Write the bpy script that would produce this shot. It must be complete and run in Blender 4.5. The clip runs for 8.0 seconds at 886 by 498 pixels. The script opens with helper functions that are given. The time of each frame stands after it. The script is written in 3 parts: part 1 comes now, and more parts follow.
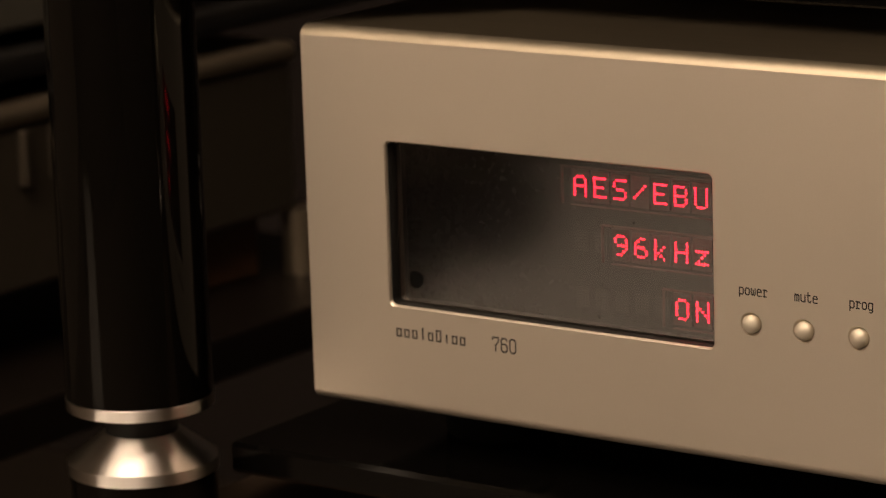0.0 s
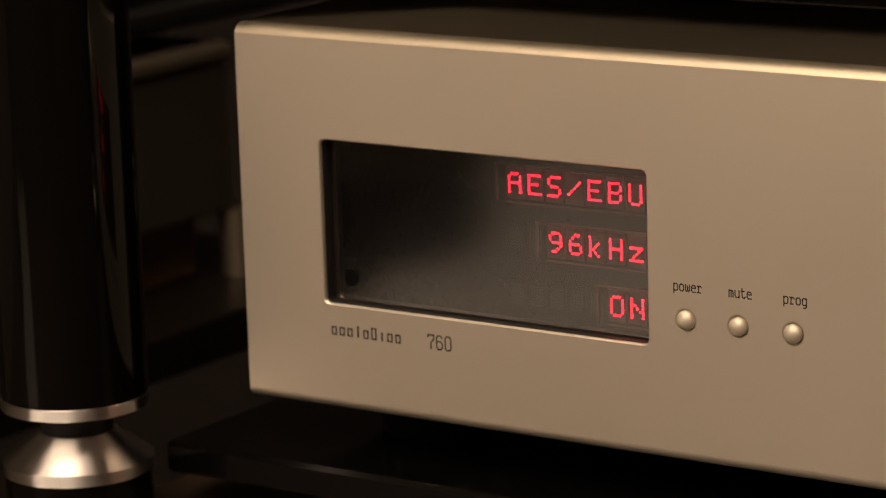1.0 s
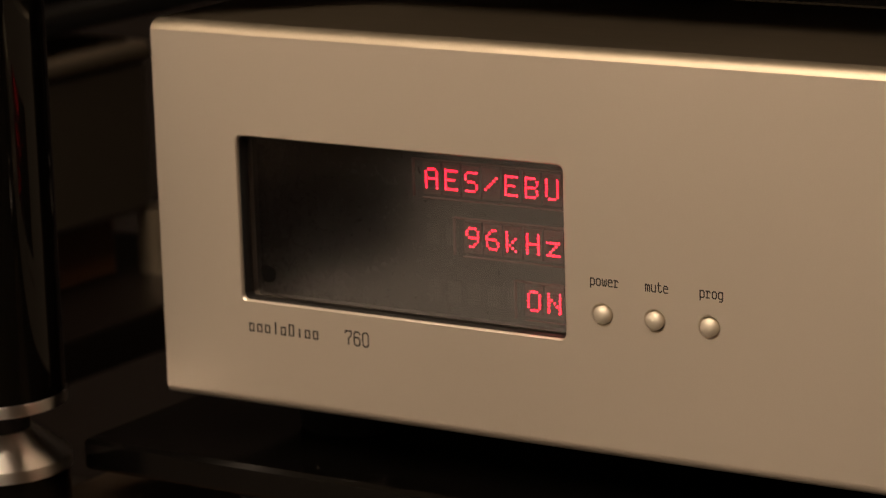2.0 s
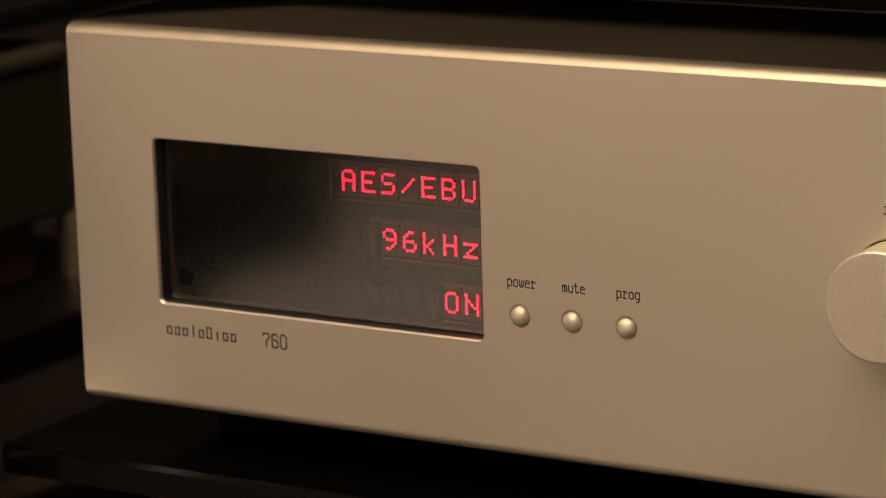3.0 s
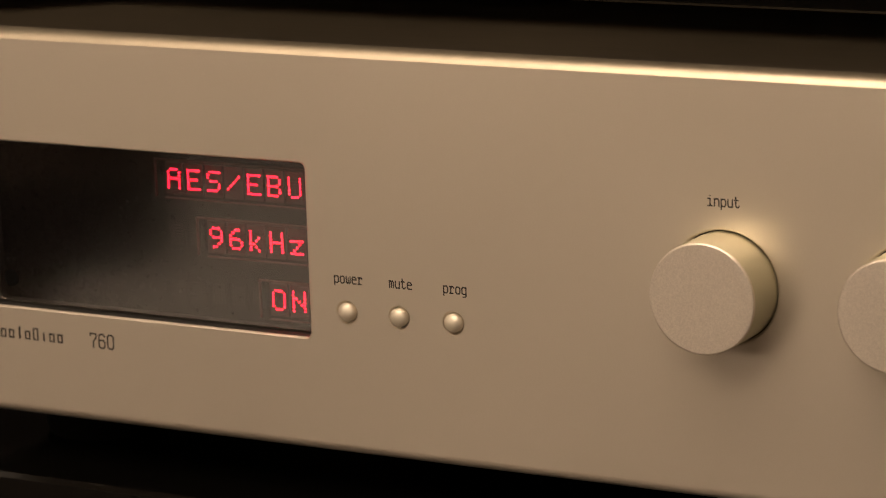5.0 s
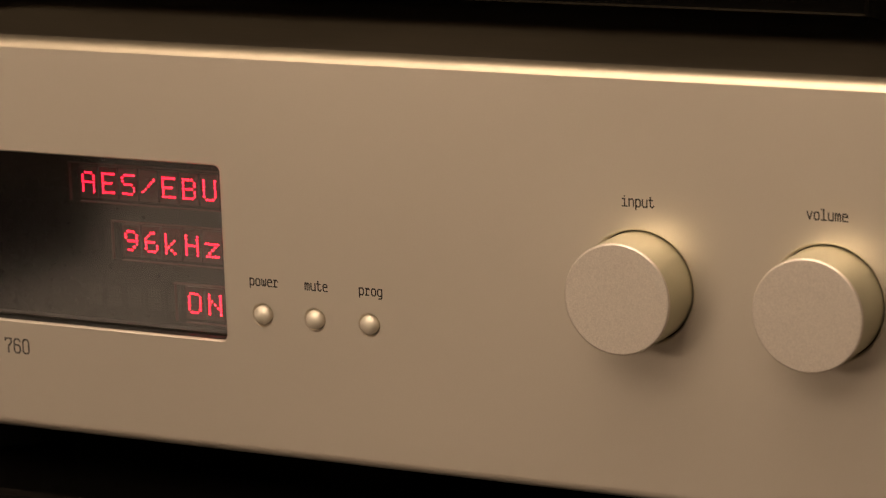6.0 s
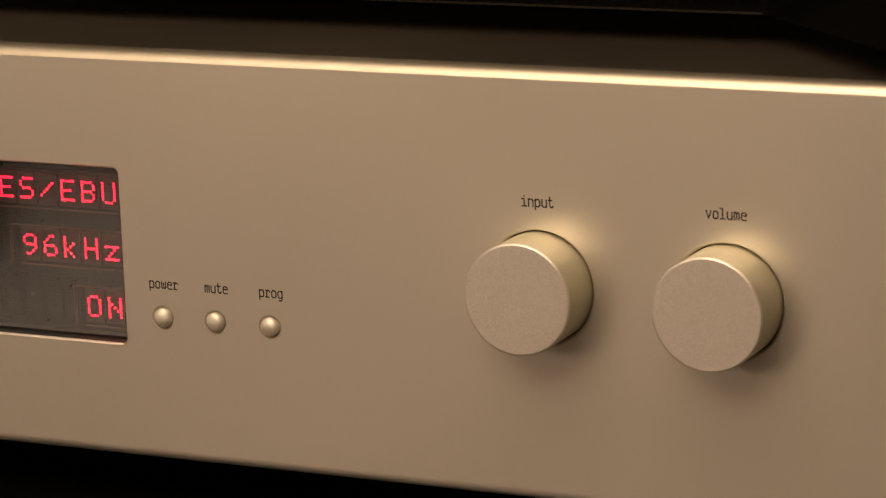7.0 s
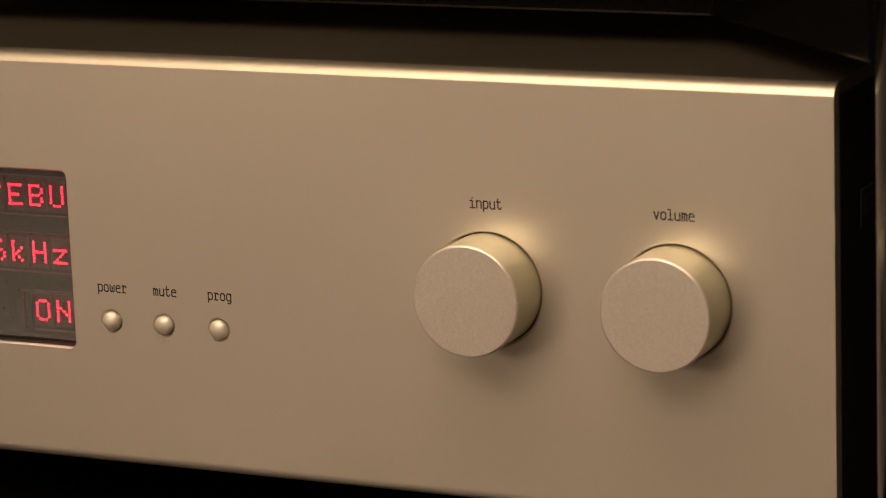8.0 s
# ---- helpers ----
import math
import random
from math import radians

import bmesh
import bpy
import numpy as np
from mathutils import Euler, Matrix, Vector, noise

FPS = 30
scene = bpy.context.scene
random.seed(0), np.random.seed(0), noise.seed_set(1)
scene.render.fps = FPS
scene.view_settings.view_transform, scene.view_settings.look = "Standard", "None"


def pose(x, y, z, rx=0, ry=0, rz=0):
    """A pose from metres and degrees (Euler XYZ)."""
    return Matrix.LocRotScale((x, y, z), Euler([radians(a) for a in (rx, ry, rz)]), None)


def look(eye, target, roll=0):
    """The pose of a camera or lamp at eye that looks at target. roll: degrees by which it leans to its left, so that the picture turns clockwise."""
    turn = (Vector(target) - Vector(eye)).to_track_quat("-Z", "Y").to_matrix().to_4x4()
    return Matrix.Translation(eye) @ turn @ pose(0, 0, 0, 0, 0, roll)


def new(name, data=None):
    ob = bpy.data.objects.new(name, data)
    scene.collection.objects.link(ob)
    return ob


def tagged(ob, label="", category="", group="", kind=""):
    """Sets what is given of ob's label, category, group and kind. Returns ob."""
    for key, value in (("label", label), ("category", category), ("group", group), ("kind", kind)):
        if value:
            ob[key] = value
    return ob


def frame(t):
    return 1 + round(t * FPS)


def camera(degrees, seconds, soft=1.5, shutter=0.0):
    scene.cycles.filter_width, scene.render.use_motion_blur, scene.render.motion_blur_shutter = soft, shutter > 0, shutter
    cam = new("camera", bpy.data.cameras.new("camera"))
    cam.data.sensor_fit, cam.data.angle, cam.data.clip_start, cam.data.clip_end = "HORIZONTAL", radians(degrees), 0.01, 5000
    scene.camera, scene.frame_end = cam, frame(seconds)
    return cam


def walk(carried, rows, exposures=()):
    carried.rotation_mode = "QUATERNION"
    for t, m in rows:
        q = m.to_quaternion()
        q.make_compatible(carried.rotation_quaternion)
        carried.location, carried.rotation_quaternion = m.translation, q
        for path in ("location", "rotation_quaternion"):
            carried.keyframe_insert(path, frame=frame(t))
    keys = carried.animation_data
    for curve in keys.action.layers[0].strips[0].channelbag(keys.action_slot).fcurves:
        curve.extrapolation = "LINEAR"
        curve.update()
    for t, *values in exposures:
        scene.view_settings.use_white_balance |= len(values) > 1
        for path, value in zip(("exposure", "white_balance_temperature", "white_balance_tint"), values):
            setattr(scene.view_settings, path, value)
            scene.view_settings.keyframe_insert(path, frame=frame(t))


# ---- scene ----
cam = camera(15.9, 8.0, soft=1.15)
cam.data.dof.use_dof = True
cam.data.dof.focus_distance = 1.04
cam.data.dof.aperture_fstop = 18.0

# seconds, eye, yaw, pitch, roll: a tripod pan with a slow slide
ROWS = [
    (0, 0.7111, -0.9064, 0.3123, 35.639, -12.595, -1.842),
    (0.5, 0.7123, -0.9057, 0.3109, 35.086, -12.559, -1.828),
    (1, 0.7131, -0.9053, 0.3096, 34.554, -12.541, -1.806),
    (1.5, 0.7143, -0.9047, 0.3079, 33.820, -12.557, -1.767),
    (3, 0.7178, -0.9025, 0.3072, 31.783, -12.558, -1.733),
    (3.5, 0.7195, -0.9015, 0.3063, 30.927, -12.581, -1.754),
    (4, 0.7198, -0.8999, 0.3054, 30.385, -12.602, -1.772),
    (5.5, 0.7244, -0.8951, 0.3048, 28.267, -12.645, -1.879),
    (6, 0.7252, -0.8937, 0.3049, 27.605, -12.673, -1.919),
    (6.5, 0.7264, -0.8910, 0.3052, 26.678, -12.755, -1.935),
    (7, 0.7276, -0.8897, 0.3061, 25.981, -12.813, -1.984),
    (7.5, 0.7287, -0.8887, 0.3070, 25.358, -12.870, -2.045),
    (8, 0.7293, -0.8887, 0.3074, 25.139, -12.885, -2.080),
]
walk(cam, [(t, pose(x, y, z, 90 + p, 0, w) @ pose(0, 0, 0, 0, 0, r)) for t, x, y, z, w, p, r in ROWS])

# ---- light ----
world = bpy.data.worlds.new("room_air")
scene.world = world
world.use_nodes = True
world.node_tree.nodes["Background"].inputs[0].default_value = (1.0, 0.72, 0.45, 1)
world.node_tree.nodes["Background"].inputs[1].default_value = 0.002
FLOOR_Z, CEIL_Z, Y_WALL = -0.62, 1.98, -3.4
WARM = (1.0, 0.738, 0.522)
WALL_FILL_X = -1.25
MAIN_X = 0.05


def area_lamp(name, x, y, z, sx, sy, watts, target=None):
    data = bpy.data.lights.new(name, "AREA")
    data.shape, data.size, data.size_y = "RECTANGLE", sx, sy
    data.energy, data.color, data.spread = watts, WARM, radians(130)
    lamp = new(name, data)
    lamp.matrix_world = look((x, y, z), target or (x, y + 0.0001, z - 1))
    return lamp


area_lamp("ceiling_light_main", MAIN_X, -2.35, CEIL_Z - 0.05, 2.6, 1.7, 30.5)
area_lamp("ceiling_light_near", 0.15, -0.80, CEIL_Z - 0.05, 1.5, 0.45, 6.7)
area_lamp("ceiling_light_strip", 0.95, -0.45, CEIL_Z - 0.05, 0.7, 0.05, 1.15)
# added frontal fill on the unseen south wall; no known source there
area_lamp("unseen_wall_fill", WALL_FILL_X, Y_WALL + 0.06, 0.80, 1.5, 0.6, 4.8, (0.2, 0.0, 0.07))

# ---- materials ----


def material(name, colour, rough=0.5, metal=0.0, grain=0.06, scale=60.0, bump=0.0, stretch=(1, 1, 1), coat=0.0, wear=0.05):
    """Principled surface with colour variation at two scales and a fine relief."""
    m = bpy.data.materials.new(name)
    m.use_nodes = True
    nt = m.node_tree
    b = nt.nodes["Principled BSDF"]
    b.inputs["Metallic"].default_value = metal
    b.inputs["Coat Weight"].default_value = coat
    b.inputs["Coat Roughness"].default_value = 0.04
    co = nt.nodes.new("ShaderNodeTexCoord")
    mp = nt.nodes.new("ShaderNodeMapping")
    mp.inputs["Scale"].default_value = stretch
    nt.links.new(co.outputs["Object"], mp.inputs["Vector"])
    fine = nt.nodes.new("ShaderNodeTexNoise")
    fine.inputs["Scale"].default_value, fine.inputs["Detail"].default_value = scale, 6
    nt.links.new(mp.outputs[0], fine.inputs["Vector"])
    broad = nt.nodes.new("ShaderNodeTexNoise")
    broad.inputs["Scale"].default_value, broad.inputs["Detail"].default_value = 9, 4
    nt.links.new(co.outputs["Object"], broad.inputs["Vector"])
    mix = nt.nodes.new("ShaderNodeMix")
    mix.data_type = "RGBA"
    mix.inputs[6].default_value = (*[c * (1 - grain) for c in colour], 1)
    mix.inputs[7].default_value = (*[min(1, c * (1 + grain)) for c in colour], 1)
    nt.links.new(fine.outputs["Fac"], mix.inputs[0])
    nt.links.new(mix.outputs[2], b.inputs["Base Color"])
    rg = nt.nodes.new("ShaderNodeMapRange")
    rg.inputs[3].default_value, rg.inputs[4].default_value = max(0.01, rough - wear), rough + wear
    nt.links.new(broad.outputs["Fac"], rg.inputs[0])
    nt.links.new(rg.outputs[0], b.inputs["Roughness"])
    if bump:
        bp = nt.nodes.new("ShaderNodeBump")
        bp.inputs["Strength"].default_value, bp.inputs["Distance"].default_value = bump, 0.0002
        nt.links.new(fine.outputs["Fac"], bp.inputs["Height"])
        nt.links.new(bp.outputs[0], b.inputs["Normal"])
    return m


ANODISED = material("blasted_anodised_aluminium", (0.72, 0.66, 0.57), 0.40, 0.80, 0.045, 4200, 0.05, (0.35, 1, 1))
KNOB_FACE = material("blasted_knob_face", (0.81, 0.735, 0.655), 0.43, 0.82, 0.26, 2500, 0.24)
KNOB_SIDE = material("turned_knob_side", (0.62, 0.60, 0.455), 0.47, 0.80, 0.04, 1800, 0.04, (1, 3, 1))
# lid metal, darkened and browned for the shade under the upper shelf
SHADED_LID_METAL = material("brushed_aluminium_lid_shaded", (0.42, 0.36, 0.26), 0.31, 0.97, 0.16, 700, 0.02, (0.03, 1, 1))
# panel metal again, darkened to tone down the highlight on its top edge
LIP_METAL = material("anodised_edge_toned_down", (0.60, 0.54, 0.42), 0.39, 0.95, 0.06, 2600, 0.06, (0.12, 1, 1))
POLISHED = material("polished_aluminium", (0.86, 0.82, 0.76), 0.20, 1.0, 0.05, 300, 0.2, (1, 1, 0.05))
GLOSS_BLACK = material("black_piano_lacquer", (0.0030, 0.0026, 0.0021), 0.06, 0, 0.2, 200, 0, wear=0.03)
VOID = material("deep_black_film", (0.0015, 0.0015, 0.0015), 0.9, 0, 0.1, 200)
VOID.node_tree.nodes["Principled BSDF"].inputs["Specular IOR Level"].default_value = 0.1
TICK = material("dull_grey_print", (0.035, 0.032, 0.03), 0.8, 0, 0.1, 900)
PATCH_GREY = material("dull_grey_patch", (0.022, 0.020, 0.017), 0.8, 0, 0.15, 300)
ACRYLIC = material("black_acrylic", (0.002, 0.0018, 0.0016), 0.13, 0, 0.2, 300, 0.02, wear=0.04)
MATT_BLACK = material("matt_black_paint", (0.005, 0.0045, 0.004), 0.6, 0, 0.15, 300, 0.1)
RUBBER = material("black_rubber", (0.010, 0.010, 0.010), 0.7, 0, 0.1, 200, 0.1)
CHASSIS = material("black_steel_chassis", (0.005, 0.0042, 0.0035), 0.5, 0, 0.15, 600, 0.15)
INK = material("black_silkscreen_ink", (0.025, 0.02, 0.016), 0.6, 0, 0.1, 900)
BOARD = material("dark_display_board", (0.003, 0.0025, 0.0025), 0.14, 0, 0.2, 400, 0.02, wear=0.03)
LED_OFF = material("unlit_led_lens", (0.004, 0.001, 0.001), 0.6, 0, 0.2, 900)
DUST = material("pale_dust", (0.09, 0.085, 0.08), 0.9, 0, 0.2, 900)
WOOD = material("dark_walnut_veneer", (0.05, 0.035, 0.024), 0.5, 0, 0.35, 40, 0.15, (1, 12, 12))
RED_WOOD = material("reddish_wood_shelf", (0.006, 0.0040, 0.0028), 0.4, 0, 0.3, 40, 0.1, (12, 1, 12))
BROWN_BLOCK = material("brown_beech_block", (0.11, 0.052, 0.024), 0.5, 0, 0.25, 40, 0.1, (1, 8, 8))
FLOOR_WOOD = material("dark_oak_floor", (0.030, 0.023, 0.017), 0.45, 0, 0.25, 14, 0.2, (1, 8, 1))
# unseen walls, kept near black so the lacquered columns mirror little light
PLASTER = material("near_black_plaster_wall", (0.026, 0.020, 0.015), 0.85, 0, 0.08, 40, 0.2)
# unseen west wall, paler than the rest to brighten cone and column reflections
BOUNCE_PLASTER = material("bounce_plaster_wall", (0.10, 0.082, 0.065), 0.85, 0, 0.08, 40, 0.2)
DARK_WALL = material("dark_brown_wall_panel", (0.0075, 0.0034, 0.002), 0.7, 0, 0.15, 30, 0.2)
RUG = material("grey_rug_for_reflection", (0.25, 0.247, 0.240), 0.95, 0, 0.10, 90, 0.0)
BUTTON_METAL = material("satin_button_metal", (0.71, 0.665, 0.57), 0.56, 0.75, 0.04, 1800, 0.03)
CEIL_PAINT = material("cream_ceiling_paint", (0.60, 0.54, 0.46), 0.9, 0, 0.04, 60, 0.1)
# silver case side, darkened in colour for its shade
SHADED_CASE = material("shade_darkened_case", (0.085, 0.072, 0.055), 0.42, 0.5, 0.1, 200, 0.1)
GREY_METAL = material("grey_painted_case", (0.13, 0.125, 0.105), 0.45, 0.3, 0.1, 200, 0.1)
FAR_SILVER = material("satin_silver_case", (0.30, 0.255, 0.19), 0.36, 0.8, 0.08, 300, 0.1, (1, 0.1, 1))


def turned(name, colour, rough):
    """Lathe-turned metal: the grooves run round, so light is drawn out across them."""
    m = material(name, colour, rough, 1.0, 0.05, 300, 0.1, (1, 1, 0.05))
    b = m.node_tree.nodes["Principled BSDF"]
    b.inputs["Anisotropic"].default_value = 1.0
    b.inputs["Anisotropic Rotation"].default_value = 0.25
    tan = m.node_tree.nodes.new("ShaderNodeTangent")
    tan.direction_type, tan.axis = "RADIAL", "Z"
    m.node_tree.links.new(tan.outputs[0], b.inputs["Tangent"])
    return m


TURNED = turned("turned_aluminium", (0.95, 0.93, 0.90), 0.34)


def glow(name, colour, strength):
    m = bpy.data.materials.new(name)
    m.use_nodes = True
    nt = m.node_tree
    nt.nodes.remove(nt.nodes["Principled BSDF"])
    e = nt.nodes.new("ShaderNodeEmission")
    e.inputs[0].default_value, e.inputs[1].default_value = (*colour, 1), strength
    nt.links.new(e.outputs[0], nt.nodes["Material Output"].inputs[0])
    return m


LED_ON = glow("lit_red_led", (1.0, 0.007, 0.027), 15.0)
LAMP_FACE = glow("ceiling_lamp_diffuser", WARM, 5.0)
WALL_FILL_FACE = glow("wall_fill_diffuser", WARM, 5.0)


def smoked_glass():
    """Smoked pane: it tints what lies behind and mirrors by its angle."""
    m = bpy.data.materials.new("smoked_display_glass")
    m.use_nodes = True
    nt = m.node_tree
    nt.nodes.remove(nt.nodes["Principled BSDF"])
    tint = nt.nodes.new("ShaderNodeBsdfTransparent")
    tint.inputs[0].default_value = (0.72, 0.62, 0.62, 1)
    gloss = nt.nodes.new("ShaderNodeBsdfGlossy")
    gloss.inputs["Roughness"].default_value = 0.08
    gloss.inputs["Color"].default_value = (1, 1, 1, 1)
    fr = nt.nodes.new("ShaderNodeFresnel")
    fr.inputs[0].default_value = 2.7
    mix = nt.nodes.new("ShaderNodeMixShader")
    nt.links.new(fr.outputs[0], mix.inputs[0])
    nt.links.new(tint.outputs[0], mix.inputs[1])
    nt.links.new(gloss.outputs[0], mix.inputs[2])
    nt.links.new(mix.outputs[0], nt.nodes["Material Output"].inputs[0])
    return m


GLASS = smoked_glass()
GLASS_EDGE = material("ground_glass_edge", (0.15, 0.135, 0.11), 0.4, 0, 0.1, 500)
BOARD.node_tree.nodes["Principled BSDF"].inputs["Specular IOR Level"].default_value = 0.08
# red haze round the lit characters, put into the block colour
LED_HAZE_FACE = material("led_face_haze_tint", (0.022, 0.001, 0.001), 0.5, 0, 0.15, 600)
# red tint for ledges added to draw the glow lines round each row
GLOW_TINT = material("red_glow_tint", (0.05, 0.004, 0.004), 0.5, 0, 0.15, 600)
GLOSS_BLACK.node_tree.nodes["Principled BSDF"].inputs["Specular IOR Level"].default_value = 0.35
SHELF_BLACK = material("black_shelf_lacquer", (0.002, 0.0018, 0.0016), 0.12, 0, 0.2, 200, 0, wear=0.04)
SHELF_BLACK.node_tree.nodes["Principled BSDF"].inputs["Specular IOR Level"].default_value = 0.12
WOOD.node_tree.nodes["Principled BSDF"].inputs["Specular IOR Level"].default_value = 0.2

# ---- mesh helpers ----
ORIGIN = {}


def thing(name, x, y, z, label, category, group="", kind=""):
    ob = new(name)
    ob.location = (x, y, z)
    ob.empty_display_size = 0.02
    ORIGIN[ob.name] = Vector((x, y, z))
    return tagged(ob, label, category, group, kind)


def part(name, bm, mat, parent, label="", smooth=True):
    """Links a bmesh, drawn in world places, as one mesh under a thing or a part."""
    me = bpy.data.meshes.new(name)
    o = ORIGIN[parent.name]
    bmesh.ops.translate(bm, verts=bm.verts, vec=-o)
    bmesh.ops.recalc_face_normals(bm, faces=bm.faces)
    bm.to_mesh(me)
    bm.free()
    me.materials.append(mat)
    ob = new(name, me)
    ob.parent = parent
    ORIGIN[ob.name] = o
    if smooth:
        shade_auto_mesh(me)
    return tagged(ob, label)


def shade_auto_mesh(me, degrees=35):
    """Smooth faces with sharp edges past the given angle."""
    b = bmesh.new()
    b.from_mesh(me)
    for f in b.faces:
        f.smooth = True
    for e in b.edges:
        if len(e.link_faces) != 2:
            continue
        turn = e.calc_face_angle(0)
        areas = sorted(f.calc_area() for f in e.link_faces)
        e.smooth = turn < radians(degrees) and (turn < radians(2) or areas[1] < 8 * areas[0])
    b.to_mesh(me)
    b.free()


def structure(name, bm, mat, label, category):
    me = bpy.data.meshes.new(name)
    bmesh.ops.recalc_face_normals(bm, faces=bm.faces)
    bm.to_mesh(me)
    bm.free()
    me.materials.append(mat)
    ob = new(name, me)
    ORIGIN[ob.name] = Vector((0, 0, 0))
    return tagged(ob, label, category, kind="structure")


def box(x0, x1, y0, y1, z0, z1, bevel=0.0, seg=2):
    bm = bmesh.new()
    bmesh.ops.create_cube(bm, size=1.0)
    bmesh.ops.scale(bm, verts=bm.verts, vec=(x1 - x0, y1 - y0, z1 - z0))
    bmesh.ops.translate(bm, verts=bm.verts, vec=((x0 + x1) / 2, (y0 + y1) / 2, (z0 + z1) / 2))
    if bevel:
        bmesh.ops.bevel(bm, geom=list(bm.edges), offset=bevel, segments=seg, affect="EDGES", profile=0.5)
    return bm


def slab(loop, z0, z1, bevel=0.0, seg=2):
    """A plate of the plan `loop`, with softened edges."""
    bm = bmesh.new()
    f = bm.faces.new([bm.verts.new((x, y, z0)) for x, y in loop])
    up = bmesh.ops.extrude_face_region(bm, geom=[f])
    bmesh.ops.translate(bm, verts=[v for v in up["geom"] if isinstance(v, bmesh.types.BMVert)], vec=(0, 0, z1 - z0))
    if bevel:
        bmesh.ops.bevel(bm, geom=list(bm.edges), offset=bevel, segments=seg, affect="EDGES", profile=0.5)
    return bm


def lathe(profile, cx, cy, cz, axis="z", n=96):
    """Turns (radius, height) pairs round an upright axis, or round -y for things on the front panel."""
    bm = bmesh.new()
    rings = []
    for r, h in profile:
        ring = []
        for i in range(n if r > 1e-7 else 1):
            a = 2 * math.pi * i / n
            u, v = r * math.cos(a), r * math.sin(a)
            ring.append(bm.verts.new((cx + u, cy + v, cz + h) if axis == "z" else (cx + u, cy - h, cz + v)))
        rings.append(ring)
    for a, b in zip(rings, rings[1:]):
        for i in range(n):
            j = (i + 1) % n
            q = [a[i % len(a)], a[j % len(a)], b[j % len(b)], b[i % len(b)]]
            q = [v for k, v in enumerate(q) if v not in q[:k]]
            if len(q) > 2:
                bm.faces.new(q)
    for ring in (rings[0], rings[-1]):
        if len(ring) > 1:
            bm.faces.new(ring)
    return bm


def round_rect(x0, x1, z0, z1, r, n=6):
    out = []
    for cx, cz, a0 in ((x1 - r, z1 - r, 0), (x0 + r, z1 - r, 90), (x0 + r, z0 + r, 180), (x1 - r, z0 + r, 270)):
        for i in range(n + 1):
            a = radians(a0 + 90 * i / n)
            out.append((cx + r * math.cos(a), cz + r * math.sin(a)))
    return out


def ring_of(cx, cz, r, n=48):
    return [(cx + r * math.cos(2 * math.pi * i / n), cz + r * math.sin(2 * math.pi * i / n)) for i in range(n)]


# strokes of the printed letters: column and row of each bend, row 2 the baseline, 7 the small letters' top
STROKES = {
    "p": "00 07/06 17 37 46 43 32 12 03", "o": "12 32 43 46 37 17 06 03 12", "w": "07 03 12 23 26/23 32 43 47",
    "e": "05 45 46 37 17 06 03 12 42", "r": "02 32/07 17 12/15 27 37 46", "m": "02 07/06 17 26 22/26 37 46 42",
    "u": "07 03 12 32 43/47 42", "t": "19 13 22 32 43/07 37", "g": "47 41 30 10/46 37 17 06 03 12 32 43",
    "i": "07 27 22/02 42/29 29", "n": "02 07/06 17 37 46 42", "v": "07 22 47", "l": "09 29 22/02 42",
    "7": "08 09 49 47 25 22", "6": "48 39 19 08 03 12 32 43 45 36 06", "0": "12 32 43 48 39 19 08 03 12",
}


def lettering(words, x, z, unit, step, thick, parent, align="LEFT"):
    """Words in even-width printed strokes on the front panel; unit is a letter's width and height over its four columns and one row."""
    ux, uz = unit
    if align == "CENTER":
        x -= ((len(words) - 1) * step + 4 * ux) / 2
    bm = bmesh.new()
    h = thick / 2
    count = 0
    for k, ch in enumerate(words):
        for line in STROKES[ch].split("/"):
            pts = [Vector((x + k * step + int(p[0]) * ux, 0, z + (int(p[1]) - 2) * uz)) for p in line.split()]
            for p, q in zip(pts, pts[1:]):
                way = (q - p).normalized() if (q - p).length > 1e-7 else Vector((1, 0, 0))
                across = Vector((-way.z, 0, way.x)) * h
                count += 1
                y = -0.00003 - 0.000004 * (count % 3)
                a, b = p - way * h * 0.9, q + way * h * 0.9
                vs = [bm.verts.new((c.x, y, c.z)) for c in (a - across, b - across, b + across, a + across)]
                back = [bm.verts.new((v.co.x, 0.00001, v.co.z)) for v in vs]
                bm.faces.new(vs)
                for i in range(4):
                    bm.faces.new((vs[i], vs[(i + 1) % 4], back[(i + 1) % 4], back[i]))
    return part("lettering", bm, INK, parent, "small black printed lettering", smooth=False)


# ---- room ----
X0, X1, Y0, Y1 = -2.4, 2.6, Y_WALL, 1.5
structure("floor", box(X0, X1, Y0, Y1, FLOOR_Z - 0.1, FLOOR_Z), FLOOR_WOOD, "dark oak floor of the listening room", "floor")
structure("ceiling", box(X0, X1, Y0, Y1, CEIL_Z, CEIL_Z + 0.1), CEIL_PAINT, "plain cream painted ceiling", "ceiling")
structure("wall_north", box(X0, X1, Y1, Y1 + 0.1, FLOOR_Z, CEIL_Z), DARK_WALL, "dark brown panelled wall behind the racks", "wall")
structure("wall_south", box(X0, X1, Y0 - 0.1, Y0, FLOOR_Z, CEIL_Z), PLASTER, "unseen near-black plaster wall", "wall")
structure("wall_west", box(X0 - 0.1, X0, Y0, Y1, FLOOR_Z, CEIL_Z), BOUNCE_PLASTER, "unseen side wall, paler to brighten reflections", "wall")
structure("wall_east", box(X1, X1 + 0.1, Y0, Y1, FLOOR_Z, CEIL_Z), PLASTER, "unseen near-black plaster side wall", "wall")

